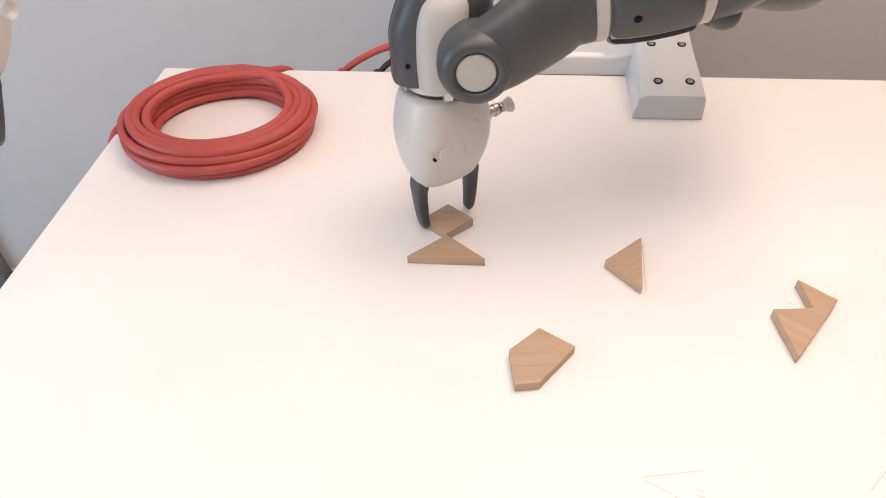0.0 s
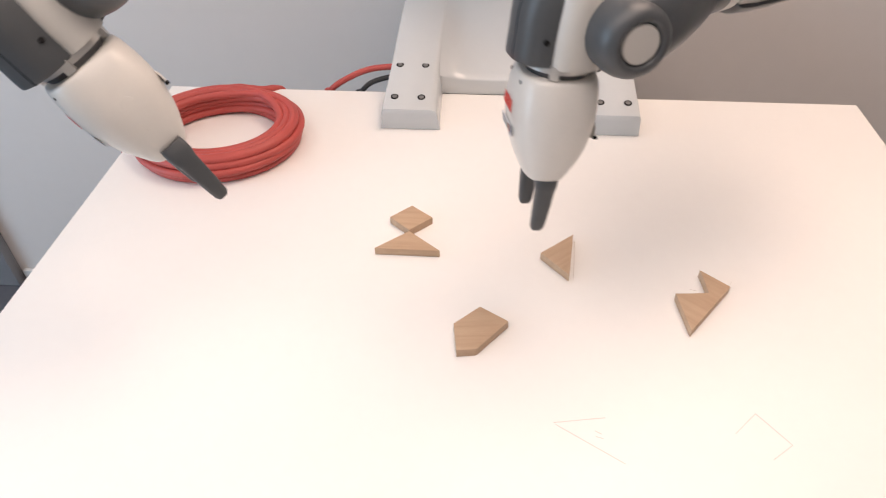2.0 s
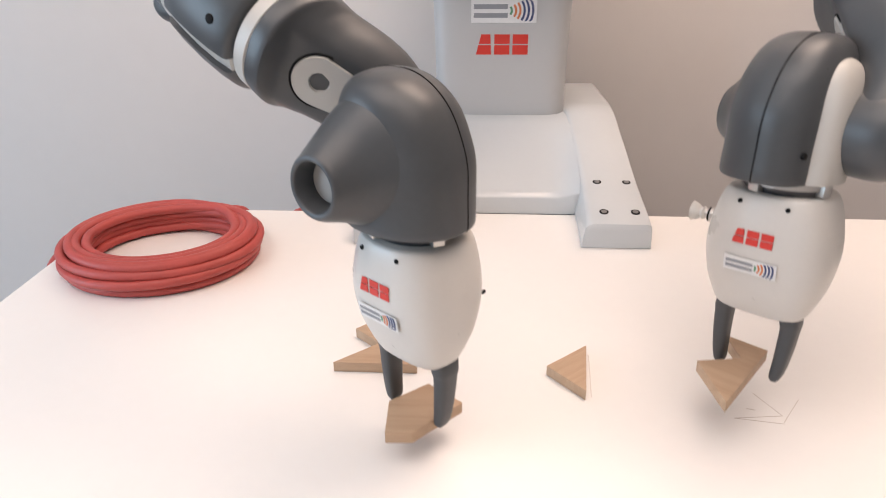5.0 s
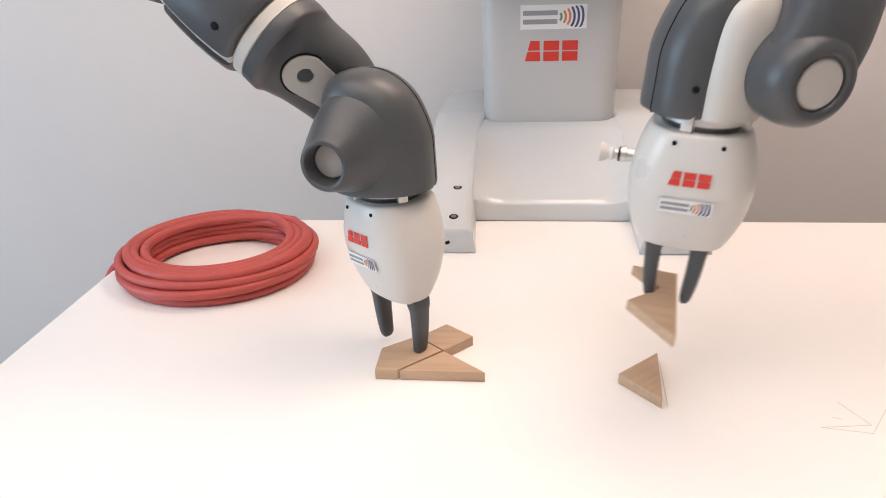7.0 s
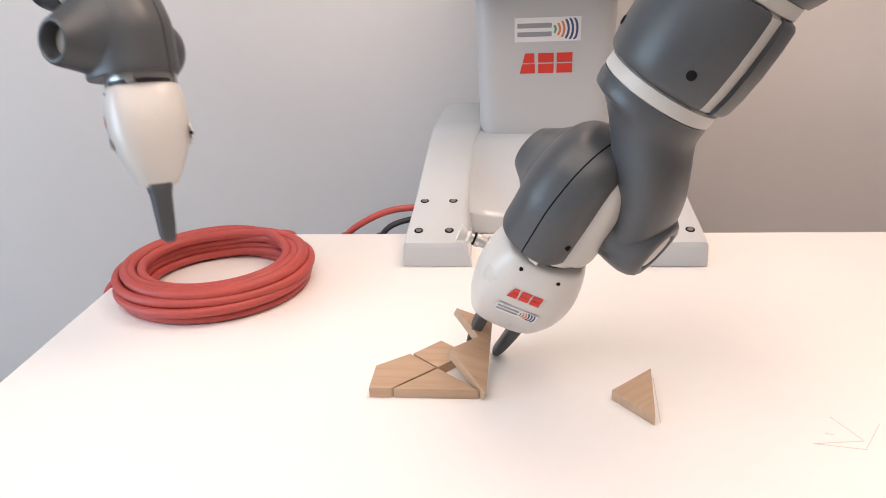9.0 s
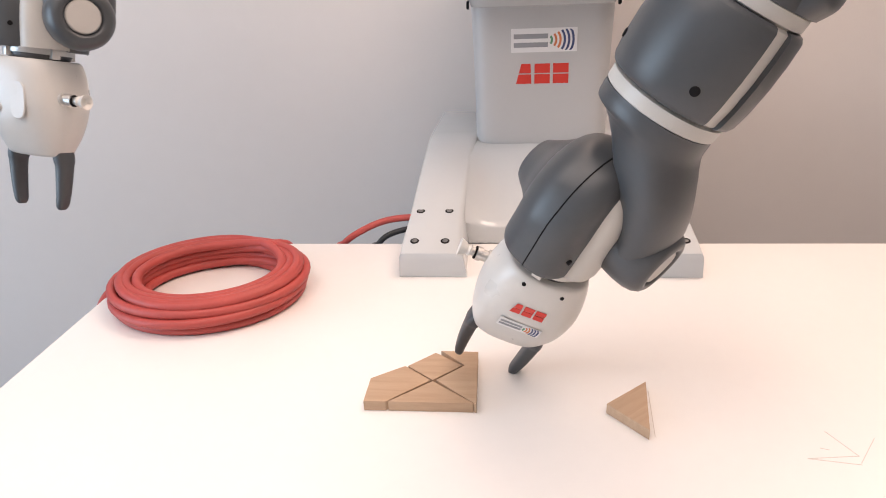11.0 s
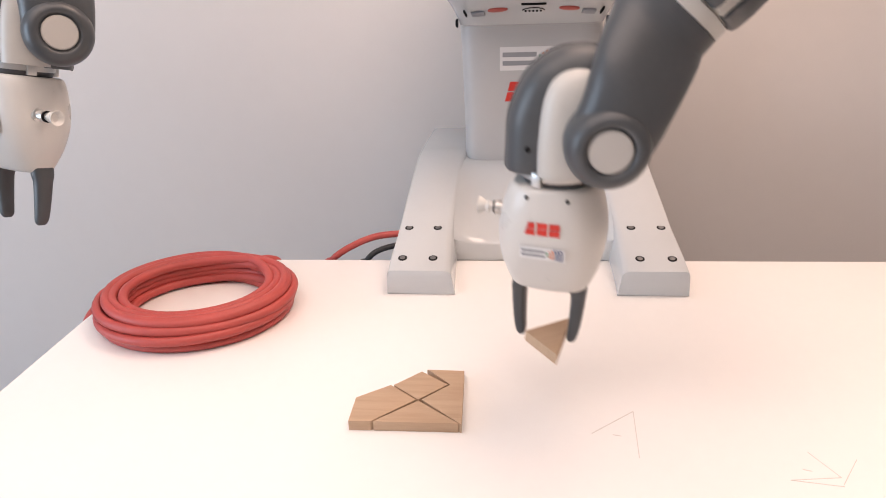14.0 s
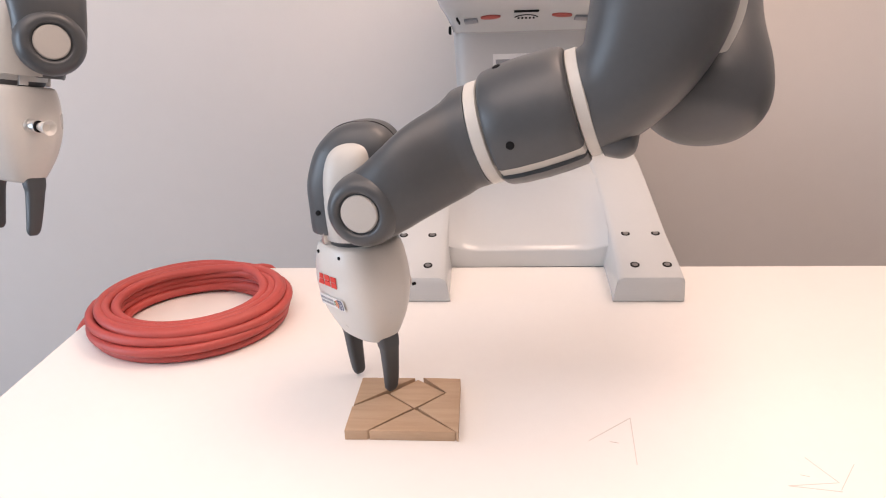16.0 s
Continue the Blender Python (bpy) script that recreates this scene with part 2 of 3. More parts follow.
def loft(stations, u=(1, 0, 0), v=(0, 1, 0), e=2.0, n=40, smooth=4, bm=None, under=0.0):
    """Stations (x, y, z, hu, hv), smoothed into a skin."""
    bm = bm or bmesh.new()
    st = np.array(stations, float)
    pts = []
    for i in range(len(st) - 1):
        p0, p1, p2, p3 = st[max(i - 1, 0)], st[i], st[i + 1], st[min(i + 2, len(st) - 1)]
        for k in range(smooth):
            t = k / smooth
            pts.append(0.5 * (2 * p1 + (p2 - p0) * t + (2 * p0 - 5 * p1 + 4 * p2 - p3) * t * t + (3 * p1 - p0 - 3 * p2 + p3) * t ** 3))
    pts.append(st[-1])
    rings = [oval(bm, p[:3], u, v, max(p[3], 0.0005), max(p[4], 0.0005), e, n, under) for p in pts]
    bridge(bm, rings)
    return bm


def lathe(profile, n=32, bm=None, c=(0, 0, 0), axis="z"):
    bm = bm or bmesh.new()
    u, v, w = {"z": ((1, 0, 0), (0, 1, 0), (0, 0, 1)), "y": ((0, 0, 1), (1, 0, 0), (0, 1, 0)), "x": ((0, 1, 0), (0, 0, 1), (1, 0, 0))}[axis]
    bridge(bm, [oval(bm, Vector(c) + Vector(w) * h, u, v, r, r, 2, n) for r, h in profile])
    return bm


def box(x0, x1, y0, y1, z0, z1, bevel=0.0, bm=None, seg=2):
    bm = bm or bmesh.new()
    m = Matrix.LocRotScale(((x0 + x1) / 2, (y0 + y1) / 2, (z0 + z1) / 2), None, (x1 - x0, y1 - y0, z1 - z0))
    made = bmesh.ops.create_cube(bm, size=1, matrix=m)["verts"]
    if bevel:
        edges = list({ed for vt in made for ed in vt.link_edges})
        bmesh.ops.bevel(bm, geom=edges, offset=bevel, segments=seg, affect="EDGES", profile=0.6)
    return bm


def prism(poly, z0, z1, bevel=0.0):
    bm = bmesh.new()
    a = [bm.verts.new((x, y, z0)) for x, y in poly]
    b = [bm.verts.new((x, y, z1)) for x, y in poly]
    bridge(bm, [a, b])
    if bevel:
        bmesh.ops.bevel(bm, geom=list(bm.edges), offset=bevel, segments=2, affect="EDGES", profile=0.6)
    return bm


def tube(points, r, n=14, bm=None):
    bm = bm or bmesh.new()
    pts = [Vector(p) for p in points]
    rings = []
    side = None
    for i, p in enumerate(pts):
        d = (pts[min(i + 1, len(pts) - 1)] - pts[max(i - 1, 0)]).normalized()
        side = Vector((0, 0, 1)).cross(d) if side is None else side - d * side.dot(d)
        if side.length < 1e-5:
            side = Vector((1, 0, 0))
        side.normalize()
        rings.append(oval(bm, p, side, d.cross(side), r, r, 2, n))
    bridge(bm, rings)
    return bm


def spline(points, steps=10):
    st, out = [Vector(p) for p in points], []
    for i in range(len(st) - 1):
        p0, p1, p2, p3 = st[max(i - 1, 0)], st[i], st[i + 1], st[min(i + 2, len(st) - 1)]
        for k in range(steps):
            t = k / steps
            out.append(0.5 * (2 * p1 + (p2 - p0) * t + (2 * p0 - 5 * p1 + 4 * p2 - p3) * t * t + (3 * p1 - p0 - 3 * p2 + p3) * t ** 3))
    return out + [st[-1]]


def structure(name, bm, material, label, category):
    return tagged(part(name, bm, material), label, category, kind="structure")


# ---- room ----
FL, WY = -0.95, 0.56
structure("floor", box(-3.1, 3.1, -3.4, WY + 0.2, FL - 0.1, FL), FLOOR, "dark smooth floor beneath the work table", "floor")
structure("wall_north", box(-3.1, 3.1, WY, WY + 0.12, FL, 1.9), WALL, "plain light grey painted wall behind the robot", "wall")
structure("wall_south", box(-3.1, 3.1, -3.4, -3.3, FL, 1.9), WALL, "plain light grey painted wall", "wall")
structure("wall_east", box(3.0, 3.1, -3.3, WY, FL, 1.9), WALL, "plain light grey painted wall", "wall")
ww = bmesh.new()
for y0, y1, z0, z1 in ((-3.3, -1.75, FL, 1.9), (-0.05, WY, FL, 1.9), (-1.75, -0.05, FL, -0.25), (-1.75, -0.05, 1.35, 1.9)):
    box(-3.1, -3.0, y0, y1, z0, z1, bm=ww)
structure("wall_west", ww, WALL, "plain light grey painted wall with a window opening", "wall")
structure("ceiling", box(-3.1, 3.1, -3.4, WY + 0.2, 1.9, 2.0), CEIL, "plain white ceiling", "ceiling")
structure("baseboard", box(-1.49, 3.0, WY - 0.014, WY - 0.001, FL, FL + 0.045, 0.003), BASEB, "white baseboard along the grey wall", "baseboard")


def door():
    """A dark glazed door in a grey metal frame, beside the wall's end."""
    root = structure("door_1", box(-2.4, -1.6, WY - 0.022, WY - 0.012, FL + 0.10, 1.1, 0.002), GLASS, "dark glazed door in a grey metal frame", "door")
    part("door_frame", box(-1.6, -1.5, WY - 0.04, WY - 0.001, FL, 1.2, 0.006), FRAME, root, "grey metal frame")
    part("door_rail", box(-2.4, -1.602, WY - 0.034, WY - 0.002, FL, FL + 0.10, 0.004), FRAME, root, "grey metal bottom rail")


door()


# ---- table ----
def table():
    root = tagged(part("work_table", box(-0.585, 0.567, -0.95, 0.117, -0.025, 0.0, 0.0015), TABLE), "wide white laminate work table with faint pencil marks", "table")
    part("edge_band", box(-0.5835, 0.5655, 0.1175, 0.1187, -0.0245, -0.0012), TABLE_EDGE, root, "thin beige edge band")
    for x in (-0.52, 0.46):
        for y in (-0.90, 0.02):
            part("leg", box(x, x + 0.05, y, y + 0.05, FL, -0.026, 0.004), FRAME, root, "grey metal leg")
    return root


TABLE_TOP = table()


def pencil(name, lines, label):
    bm = bmesh.new()
    for (x0, y0), (x1, y1) in lines:
        d = Vector((x1 - x0, y1 - y0))
        s = Vector((-d.y, d.x)).normalized() * 0.0003
        vs = [bm.verts.new((x0 + q * s.x + p * d.x, y0 + q * s.y + p * d.y, z)) for z in (0.0, 0.00025) for p, q in ((0, -1), (1, -1), (1, 1), (0, 1))]
        for f in ((0, 1, 2, 3), (4, 5, 6, 7), (0, 1, 5, 4), (1, 2, 6, 5), (2, 3, 7, 6), (3, 0, 4, 7)):
            bm.faces.new([vs[i] for i in f])
    part(name, bm, PENCIL, TABLE_TOP, label)


pencil("pencil_mark", [((0.041, -0.290), (0.085, -0.254)), ((0.085, -0.254), (0.079, -0.323)), ((0.060, -0.291), (0.068, -0.293))], "faint pencilled triangle outline")
pencil("pencil_mark", [((0.200, -0.346), (0.243, -0.341)), ((0.228, -0.309), (0.243, -0.341)), ((0.266, -0.317), (0.241, -0.350)), ((0.2, -0.346), (0.241, -0.352)), ((0.215, -0.332), (0.222, -0.334))], "faint pencilled notched outline")
pencil("pencil_mark", [((0.046, -0.528), (0.097, -0.519)), ((0.048, -0.530), (0.111, -0.569)), ((0.086, -0.535), (0.092, -0.538)), ((0.086, -0.541), (0.093, -0.543))], "faint pencilled triangle outline")
pencil("pencil_mark", [((0.221, -0.529), (0.246, -0.504)), ((0.246, -0.504), (0.272, -0.538)), ((0.272, -0.538), (0.250, -0.555))], "faint pencilled square outline")


# ---- hose and cables ----
def hose():
    rnd = random.Random(4)
    cx, cy, turns, pts = -0.439, -0.053, 13, []
    layout = [(0.1215, 0.0061), (0.1105, 0.0061), (0.0990, 0.0061), (0.0885, 0.0062), (0.0935, 0.0162), (0.1045, 0.0160), (0.1160, 0.0160), (0.1165, 0.0258), (0.1050, 0.0256), (0.0925, 0.0258), (0.0980, 0.0352), (0.1090, 0.0350), (0.0865, 0.0362), (0.1060, 0.0355), (0.1080, 0.0355)]
    jig = [(rnd.uniform(-0.0026, 0.0026), rnd.uniform(-0.0026, 0.0026)) for _ in layout]
    n = 48
    for i in range(turns * n + 9):
        f = i / n
        k, w = int(f), f - int(f)
        w = min(1, max(0, (w - 0.17) / 0.26))
        w = w * w * (3 - 2 * w)
        j = min(k + 1, len(layout) - 1)
        r = layout[k][0] * (1 - w) + layout[j][0] * w
        z = layout[k][1] * (1 - w) + layout[j][1] * w
        ox = jig[k][0] * (1 - w) + jig[j][0] * w
        oy = jig[k][1] * (1 - w) + jig[j][1] * w
        a = radians(178) - 2 * math.pi * f
        wob = 1 + 0.010 * math.sin(2 * a + 2.3 * k)
        pts.append((cx + ox + r * wob * 1.055 * math.cos(a), cy + oy + r * wob * 0.945 * math.sin(a), z + 0.0010 * math.sin(a + 1.7 * k) + 0.0004 * math.sin(3 * a + k) + 0.0010))
    head = spline([(-0.592, -0.108, -0.25), (-0.592, -0.097, -0.05), (-0.592, -0.080, -0.024), (-0.5900, -0.067, -0.008), (-0.5820, -0.057, 0.0035), pts[0]], 8)
    end = spline([pts[-1], (-0.449, 0.066, 0.029), (-0.433, 0.082, 0.019), (-0.416, 0.100, 0.0075), (-0.401, 0.116, 0.0015), (-0.390, 0.127, -0.012), (-0.384, 0.132, -0.06), (-0.384, 0.133, -0.25)], 8)
    coil = tagged(part("hose_coil", tube(pts, 0.0060), HOSE), "coil of thick red rubber hose lying on the white table", "hose")
    part("hose_end", tube(head, 0.0058), HOSE, coil, "red hose end leaving over the table's side")
    part("hose_end", tube(end, 0.0058), HOSE, coil, "red hose end leaving over the table's back")



hose()
red_cable = tagged(part("red_cable", tube(spline([(-0.330, 0.15, -0.25), (-0.322, 0.140, -0.04), (-0.305, 0.130, -0.004), (-0.270, 0.135, 0.018), (-0.235, 0.145, 0.028), (-0.192, 0.152, 0.030)], 8), 0.0052), HOSE), "red cable plugged into the robot base", "cable")
black_cable = tagged(part("black_cable", tube(spline([(-0.275, 0.15, -0.25), (-0.268, 0.140, -0.04), (-0.252, 0.131, -0.006), (-0.232, 0.138, 0.008), (-0.192, 0.152, 0.014)], 8), 0.0045), CABLE), "black cable plugged into the robot base", "cable")


# ---- robot ----
robot = tagged(new("robot"), "white and grey two-armed robot with padded arms bolted to the table", "robot")
stand = tagged(part("robot_stand", box(-0.185, 0.185, 0.135, 0.5, FL, -0.001, 0.006), FRAME), "grey metal stand under the robot base", "stand")


def print_block(parent, cx, cz, w, h, m):
    """A red maker's mark of three plain blocks."""
    for i in range(3):
        x, half = cx + (i - 1) * w * 0.345, w * 0.145
        lean = w * 0.10 if i == 0 else 0.0
        for k in (0, 1):
            z0, z1 = (cz - h / 2, cz - h * 0.03) if k == 0 else (cz + h * 0.03, cz + h / 2)
            l0, l1 = lean * (z0 - cz + h / 2) / h, lean * (z1 - cz + h / 2) / h
            part("mark", prism([(x - half + l0, z0), (x + half - l0 * 0.2, z0), (x + half - l1 * 0.2, z1), (x - half + l1, z1)], 0, 0.0004), RED, parent, "red printed block", m)


def sticker(parent, cx, cz, w, h, m, deep):
    """A white label with bars for its lettering and a fan of coloured arcs."""
    root = part("sticker", box(cx - w / 2, cx + w / 2, cz - h / 2, cz + h / 2, 0, 0.0003), STICK, parent, "white sticker with grey bars and coloured arcs", m)
    if not deep:
        root_for, mm = parent, m
    else:
        root_for, mm = root, None
    for i in range(2):
        z = cz + h * (0.17 - 0.36 * i)
        part("bar", box(cx - w * 0.46, cx + w * 0.06, z - h * 0.10, z + h * 0.10, 0.0002, 0.0006), INK, root_for, "grey bar", mm)
    for i, ink in enumerate((INK_G, INK_O, INK_O, INK_B, INK_B, INK_B)):
        r = w * (0.10 + 0.065 * i)
        bm, pts = bmesh.new(), []
        for s in (r - w * 0.017, r + w * 0.017):
            pts.append([(cx + w * 0.02 + s * math.cos(radians(a)), cz + s * math.sin(radians(a)) * 0.9) for a in np.linspace(-38 + 2 * i, 38 - 2 * i, 7)])
        poly = pts[0] + pts[1][::-1]
        part("arc", prism([(x, max(min(y, cz + h * 0.44), cz - h * 0.44)) for x, y in poly], 0.0002, 0.0006), ink, root_for, "coloured arc", mm)


def robot_body():
    for s in (-1, 1):
        # wedge-shaped foot: slices along its length
        bm = bmesh.new()
        rings = []
        for y, z, xi, xo, rd in ((0.0, 0.030, 0.112, 0.1995, 0.0), (0.002, 0.0345, 0.1135, 0.1985, 0.0), (0.03, 0.0415, 0.1155, 0.198, 0), (0.107, 0.056, 0.118, 0.196, 0), (0.2, 0.083, 0.114, 0.193, 0), (0.287, 0.111, 0.108, 0.1885, 0), (0.305, 0.1155, 0.106, 0.187, 0), (0.33, 0.118, 0.1, 0.186, 0), (0.49, 0.118, 0.1, 0.18, 0)):
            flare = 0.006 if y < 0.12 else 0.002
            q = 0.006
            pr = [(xi - flare, 0), (xi - flare * 0.2, z - q), (xi + 0.002, z - 0.002), (xi + q + 0.002, z), (xo - q, z), (xo - 0.0015, z - 0.0015), (xo, z - q), (xo + 0.001, 0)]
            rings.append([bm.verts.new((s * x, y, zz)) for x, zz in pr])
        bridge(bm, rings)
        bmesh.ops.bevel(bm, geom=[e for e in bm.edges if all(abs(v.co.y) < 1e-6 for v in e.verts)], offset=0.003, segments=2, affect="EDGES", profile=0.6)
        foot = part("base_foot", bm, SHELL, robot, "glossy white wedge foot with bolt holes", sharp=40)
        for x in (0.1385, 0.1805):
            for y, z, tilt in ((0.029, 0.0411, 10.5), (0.107, 0.0557, 10.5)):
                m = pose(s * x, y, z, tilt)
                # nothing is sunk here: a raised black disc gives the recess its shade
                part("bolt_hole_shade", lathe([(0.0062, -0.001), (0.0062, 0.0005), (0.0058, 0.0007)], 20), DARK, foot, "black disc for the shade in a bolt recess", m)
                part("bolt", lathe([(0.0040, 0.0), (0.0040, 0.0009), (0.0030, 0.0012)], 12), BOLT, foot, "dull steel bolt", m)
    # the concave apron between the feet
    bm = bmesh.new()
    rings = []
    for y, z in ((0.118, 0.0), (0.118, 0.024), (0.1205, 0.028), (0.132, 0.032), (0.165, 0.045), (0.2, 0.062), (0.235, 0.082), (0.262, 0.098), (0.285, 0.107), (0.34, 0.112), (0.46, 0.112), (0.46, 0.0)):
        # sweeps up into the feet at both ends
        line = []
        for i in range(25):
            x = -0.116 + 0.232 * i / 24
            up = max(0.0, abs(x) - 0.070) / 0.046
            top = float(np.interp(y, (0.0, 0.03, 0.107, 0.2, 0.287, 0.33), (0.034, 0.0415, 0.056, 0.083, 0.111, 0.118))) - 0.004
            rise = max(0.0, top - z) * up ** 2.4 * (0.45 if y < 0.122 else 0.9) * (z > 0.01)
            line.append(bm.verts.new((x, y - 0.010 * up * up * (0 < z < 0.1), z + rise)))
        rings.append(line)
    for a, b in zip(rings, rings[1:] + rings[:1]):
        for i in range(24):
            bm.faces.new((a[i], a[i + 1], b[i + 1], b[i]))
    bm.faces.new([r[0] for r in rings])
    bm.faces.new([r[-1] for r in rings])
    part("base_apron", bm, SHELL, robot, "glossy white curved apron", sharp=50)
    torso = part("torso", loft([(0, 0.375, 0.106, 0.100, 0.082), (0, 0.375, 0.109, 0.107, 0.088), (0, 0.375, 0.16, 0.108, 0.0885), (0, 0.375, 0.25, 0.110, 0.0885), (0, 0.375, 0.325, 0.113, 0.088), (0, 0.375, 0.42, 0.118, 0.088)], e=7, n=72), TORSO, robot, "light grey painted torso column")
    face = pose(0, 0.2862, 0, 90)
    print_block(torso, 0.0, 0.2205, 0.084, 0.031, face)
    sticker(torso, 0.002, 0.2715, 0.102, 0.036, face, False)
    head = part("head", loft([(0, 0.355, 0.322, 0.113, 0.072), (0, 0.350, 0.335, 0.117, 0.090), (0, 0.343, 0.350, 0.123, 0.109), (0, 0.335, 0.366, 0.131, 0.128), (0, 0.33, 0.386, 0.134, 0.137), (0, 0.335, 0.44, 0.132, 0.13), (0, 0.35, 0.56, 0.12, 0.11), (0, 0.36, 0.60, 0.08, 0.08)], e=5, n=64), SHELL, robot, "glossy white head housing")
    under = pose(0, 0.247, 0.3425, 180 - 30)
    for x, mt in ((-0.052, DULL_RED), (0.052, DULL_RED)):
        part("lamp_window", loft([(0, 0, 0, 0.0150, 0.0058), (0, 0, 0.0022, 0.0148, 0.0056), (0, 0, 0.0030, 0.0128, 0.0042)], smooth=1, n=28), mt, head, "red round lamp window", under @ pose(x, 0.011, -0.0008, 0, 0, -8 if x > 0 else 8))
    # slot, vents and slits are solid black blocks in place of shaded openings
    part("slot", box(-0.018, 0.018, -0.0013, 0.0013, 0, 0.004, 0.0008), DARK, head, "black bar for a shaded slot", under @ pose(0, 0.028, -0.001))
    part("mark_arc", tube([(0.017 * math.cos(radians(a)), 0.010 * math.sin(radians(a)) - 0.003, 0.0026) for a in range(15, 166, 10)], 0.0007, 8), DARK, head, "thin dark printed arc", under @ pose(0, 0.009, -0.0015))
    for i in range(5):
        part("vent", box(-0.0014, 0.0014, -0.0010, 0.0010, 0, 0.004), DARK, head, "black block for a shaded vent hole", under @ pose(-0.011 + 0.0055 * i, 0.006, -0.002))
    for x in (-0.081, 0.081):
        part("grille", box(-0.010, 0.010, -0.0055, 0.0055, 0, 0.004, 0.001), INK, head, "grey grille", under @ pose(x, 0.000, -0.0015, 0, 0, -10 if x > 0 else 10))
    for x in (-0.1, 0.1):
        part("slit", box(-0.001, 0.001, -0.008, 0.008, 0, 0.004), DARK, head, "black bar for a shaded slit", under @ pose(x, 0.002, -0.0015, 0, 0, -12 if x > 0 else 12))
    for s in (-1, 1):
        part("side_knob", lathe([(0.0065, 0), (0.0065, 0.0025), (0.005, 0.004)], 16, axis="x"), DARK, head, "black side knob", pose(s * 0.114, 0.295, 0.326, 0, 0, 0 if s > 0 else 180))
        part("shoulder", loft([(0, 0, 0, 0.062, 0.062), (0, 0, 0.04, 0.064, 0.064), (0, 0, 0.09, 0.058, 0.058), (0, 0, 0.11, 0.03, 0.03)], smooth=3), PAD, robot, "grey padded shoulder", look((s * 0.1, 0.36, 0.44), (s * -0.05, 0.46, 0.34)))


robot_body()

FINGERS, LINKS = {}, {}


def gripper(side):
    g = part("gripper", loft([(0, 0, 0.0085, 0.0350, 0.034), (0, 0, 0.011, 0.0385, 0.0368), (0, 0, 0.022, 0.0430, 0.0392), (0, 0, 0.042, 0.0475, 0.0405), (0, 0, 0.060, 0.0485, 0.0390), (0, 0, 0.081, 0.0458, 0.0338), (0, 0, 0.097, 0.0408, 0.0270), (0, 0, 0.1095, 0.0350, 0.0205), (0, 0, 0.1120, 0.030, 0.0165)], e=2.7, n=56), GRIP, robot, "white rounded plastic gripper body")
    part("collar", lathe([(0.026, -0.004), (0.0315, -0.003), (0.0315, 0.004), (0.029, 0.0088)], 40), SCREW, g, "dark steel collar")
    part("clamp_band", lathe([(0.0300, -0.0030), (0.0330, -0.0025), (0.0330, 0.0030), (0.0300, 0.0035)], 40), STEEL, g, "steel clamp band")
    for a in (20, 110, 200, 290):
        part("clamp_lug", box(-0.0045, 0.0045, 0.028, 0.0362, -0.0045, 0.0075, 0.001), STEEL, g, "steel clamp lug", pose(0, 0, 0, 0, 0, a))
    front = Matrix(((1, 0, 0, 0), (0, 0, 1, 0), (0, -1, 0, 0), (0, 0, 0, 1)))  # x stays, sheet's up is -z, its normal +y
    print_block(g, -0.003, 0.0, 0.031, 0.0115, Matrix.Translation((0, 0.0406, 0.042)) @ pose(0, 0, 0, 1) @ front)
    sticker(g, -0.002, 0.0, 0.040, 0.0125, Matrix.Translation((0, 0.0386, 0.0655)) @ pose(0, 0, 0, 10) @ front, False)
    for x in (-0.0185, 0.0165):
        part("screw", lathe([(0.0018, -0.002), (0.0018, 0.0008)], 12, axis="y"), DARK, g, "small dark screw", pose(x, 0.0366, 0.0160))
    # service panel on the back, round cover on the side
    part("back_panel", loft([(0.012, -0.0392, 0.0, 0.010, 0.020), (0.012, -0.0402, 0, 0.009, 0.019)], u=(1, 0, 0), v=(0, 0, 1), e=3, n=28, smooth=1), GRIP, g, "oval service panel", pose(-0.022, 0.0, 0.052))
    part("round_cover", lathe([(0.0085, -0.0395), (0.0085, -0.0408), (0.0075, -0.0412)], 24, axis="y"), GRIP, g, "round cover", pose(0.021, 0.0015, 0.060))
    part("round_cover", lathe([(0.0085, 0.0462), (0.0085, 0.0478), (0.007, 0.0482)], 24, axis="x"), GRIP, g, "round cover", pose(0, 0, 0.052))
    part("screw", lathe([(0.0016, -0.036), (0.0016, -0.0395)], 12, axis="y"), DARK, g, "small dark screw", pose(0.034, 0, 0.062))
    fit_ = pose(-0.041, -0.015, 0.048, 0, 0, 0)
    part("suction_stem", lathe([(0.0075, 0.006), (0.0075, -0.006), (0.0055, -0.0065), (0.0055, -0.012), (0.0068, -0.0125), (0.0068, -0.017), (0.0042, -0.018), (0.0042, -0.024)], 20, axis="x"), STEEL, g, "steel suction fitting", fit_)
    part("suction_seal", lathe([(0.0040, -0.0172), (0.0062, -0.0174), (0.0062, -0.0190), (0.0040, -0.0192)], 20, axis="x"), DARK, g, "dark rubber seal", fit_)
    part("suction_cup", lathe([(0.0045, -0.022), (0.0058, -0.024), (0.0045, -0.0265), (0.0065, -0.029), (0.0085, -0.034), (0.0078, -0.034), (0.004, -0.030)], 20, axis="x"), CLEAR, g, "milky suction cup", fit_)
    FINGERS[side] = []
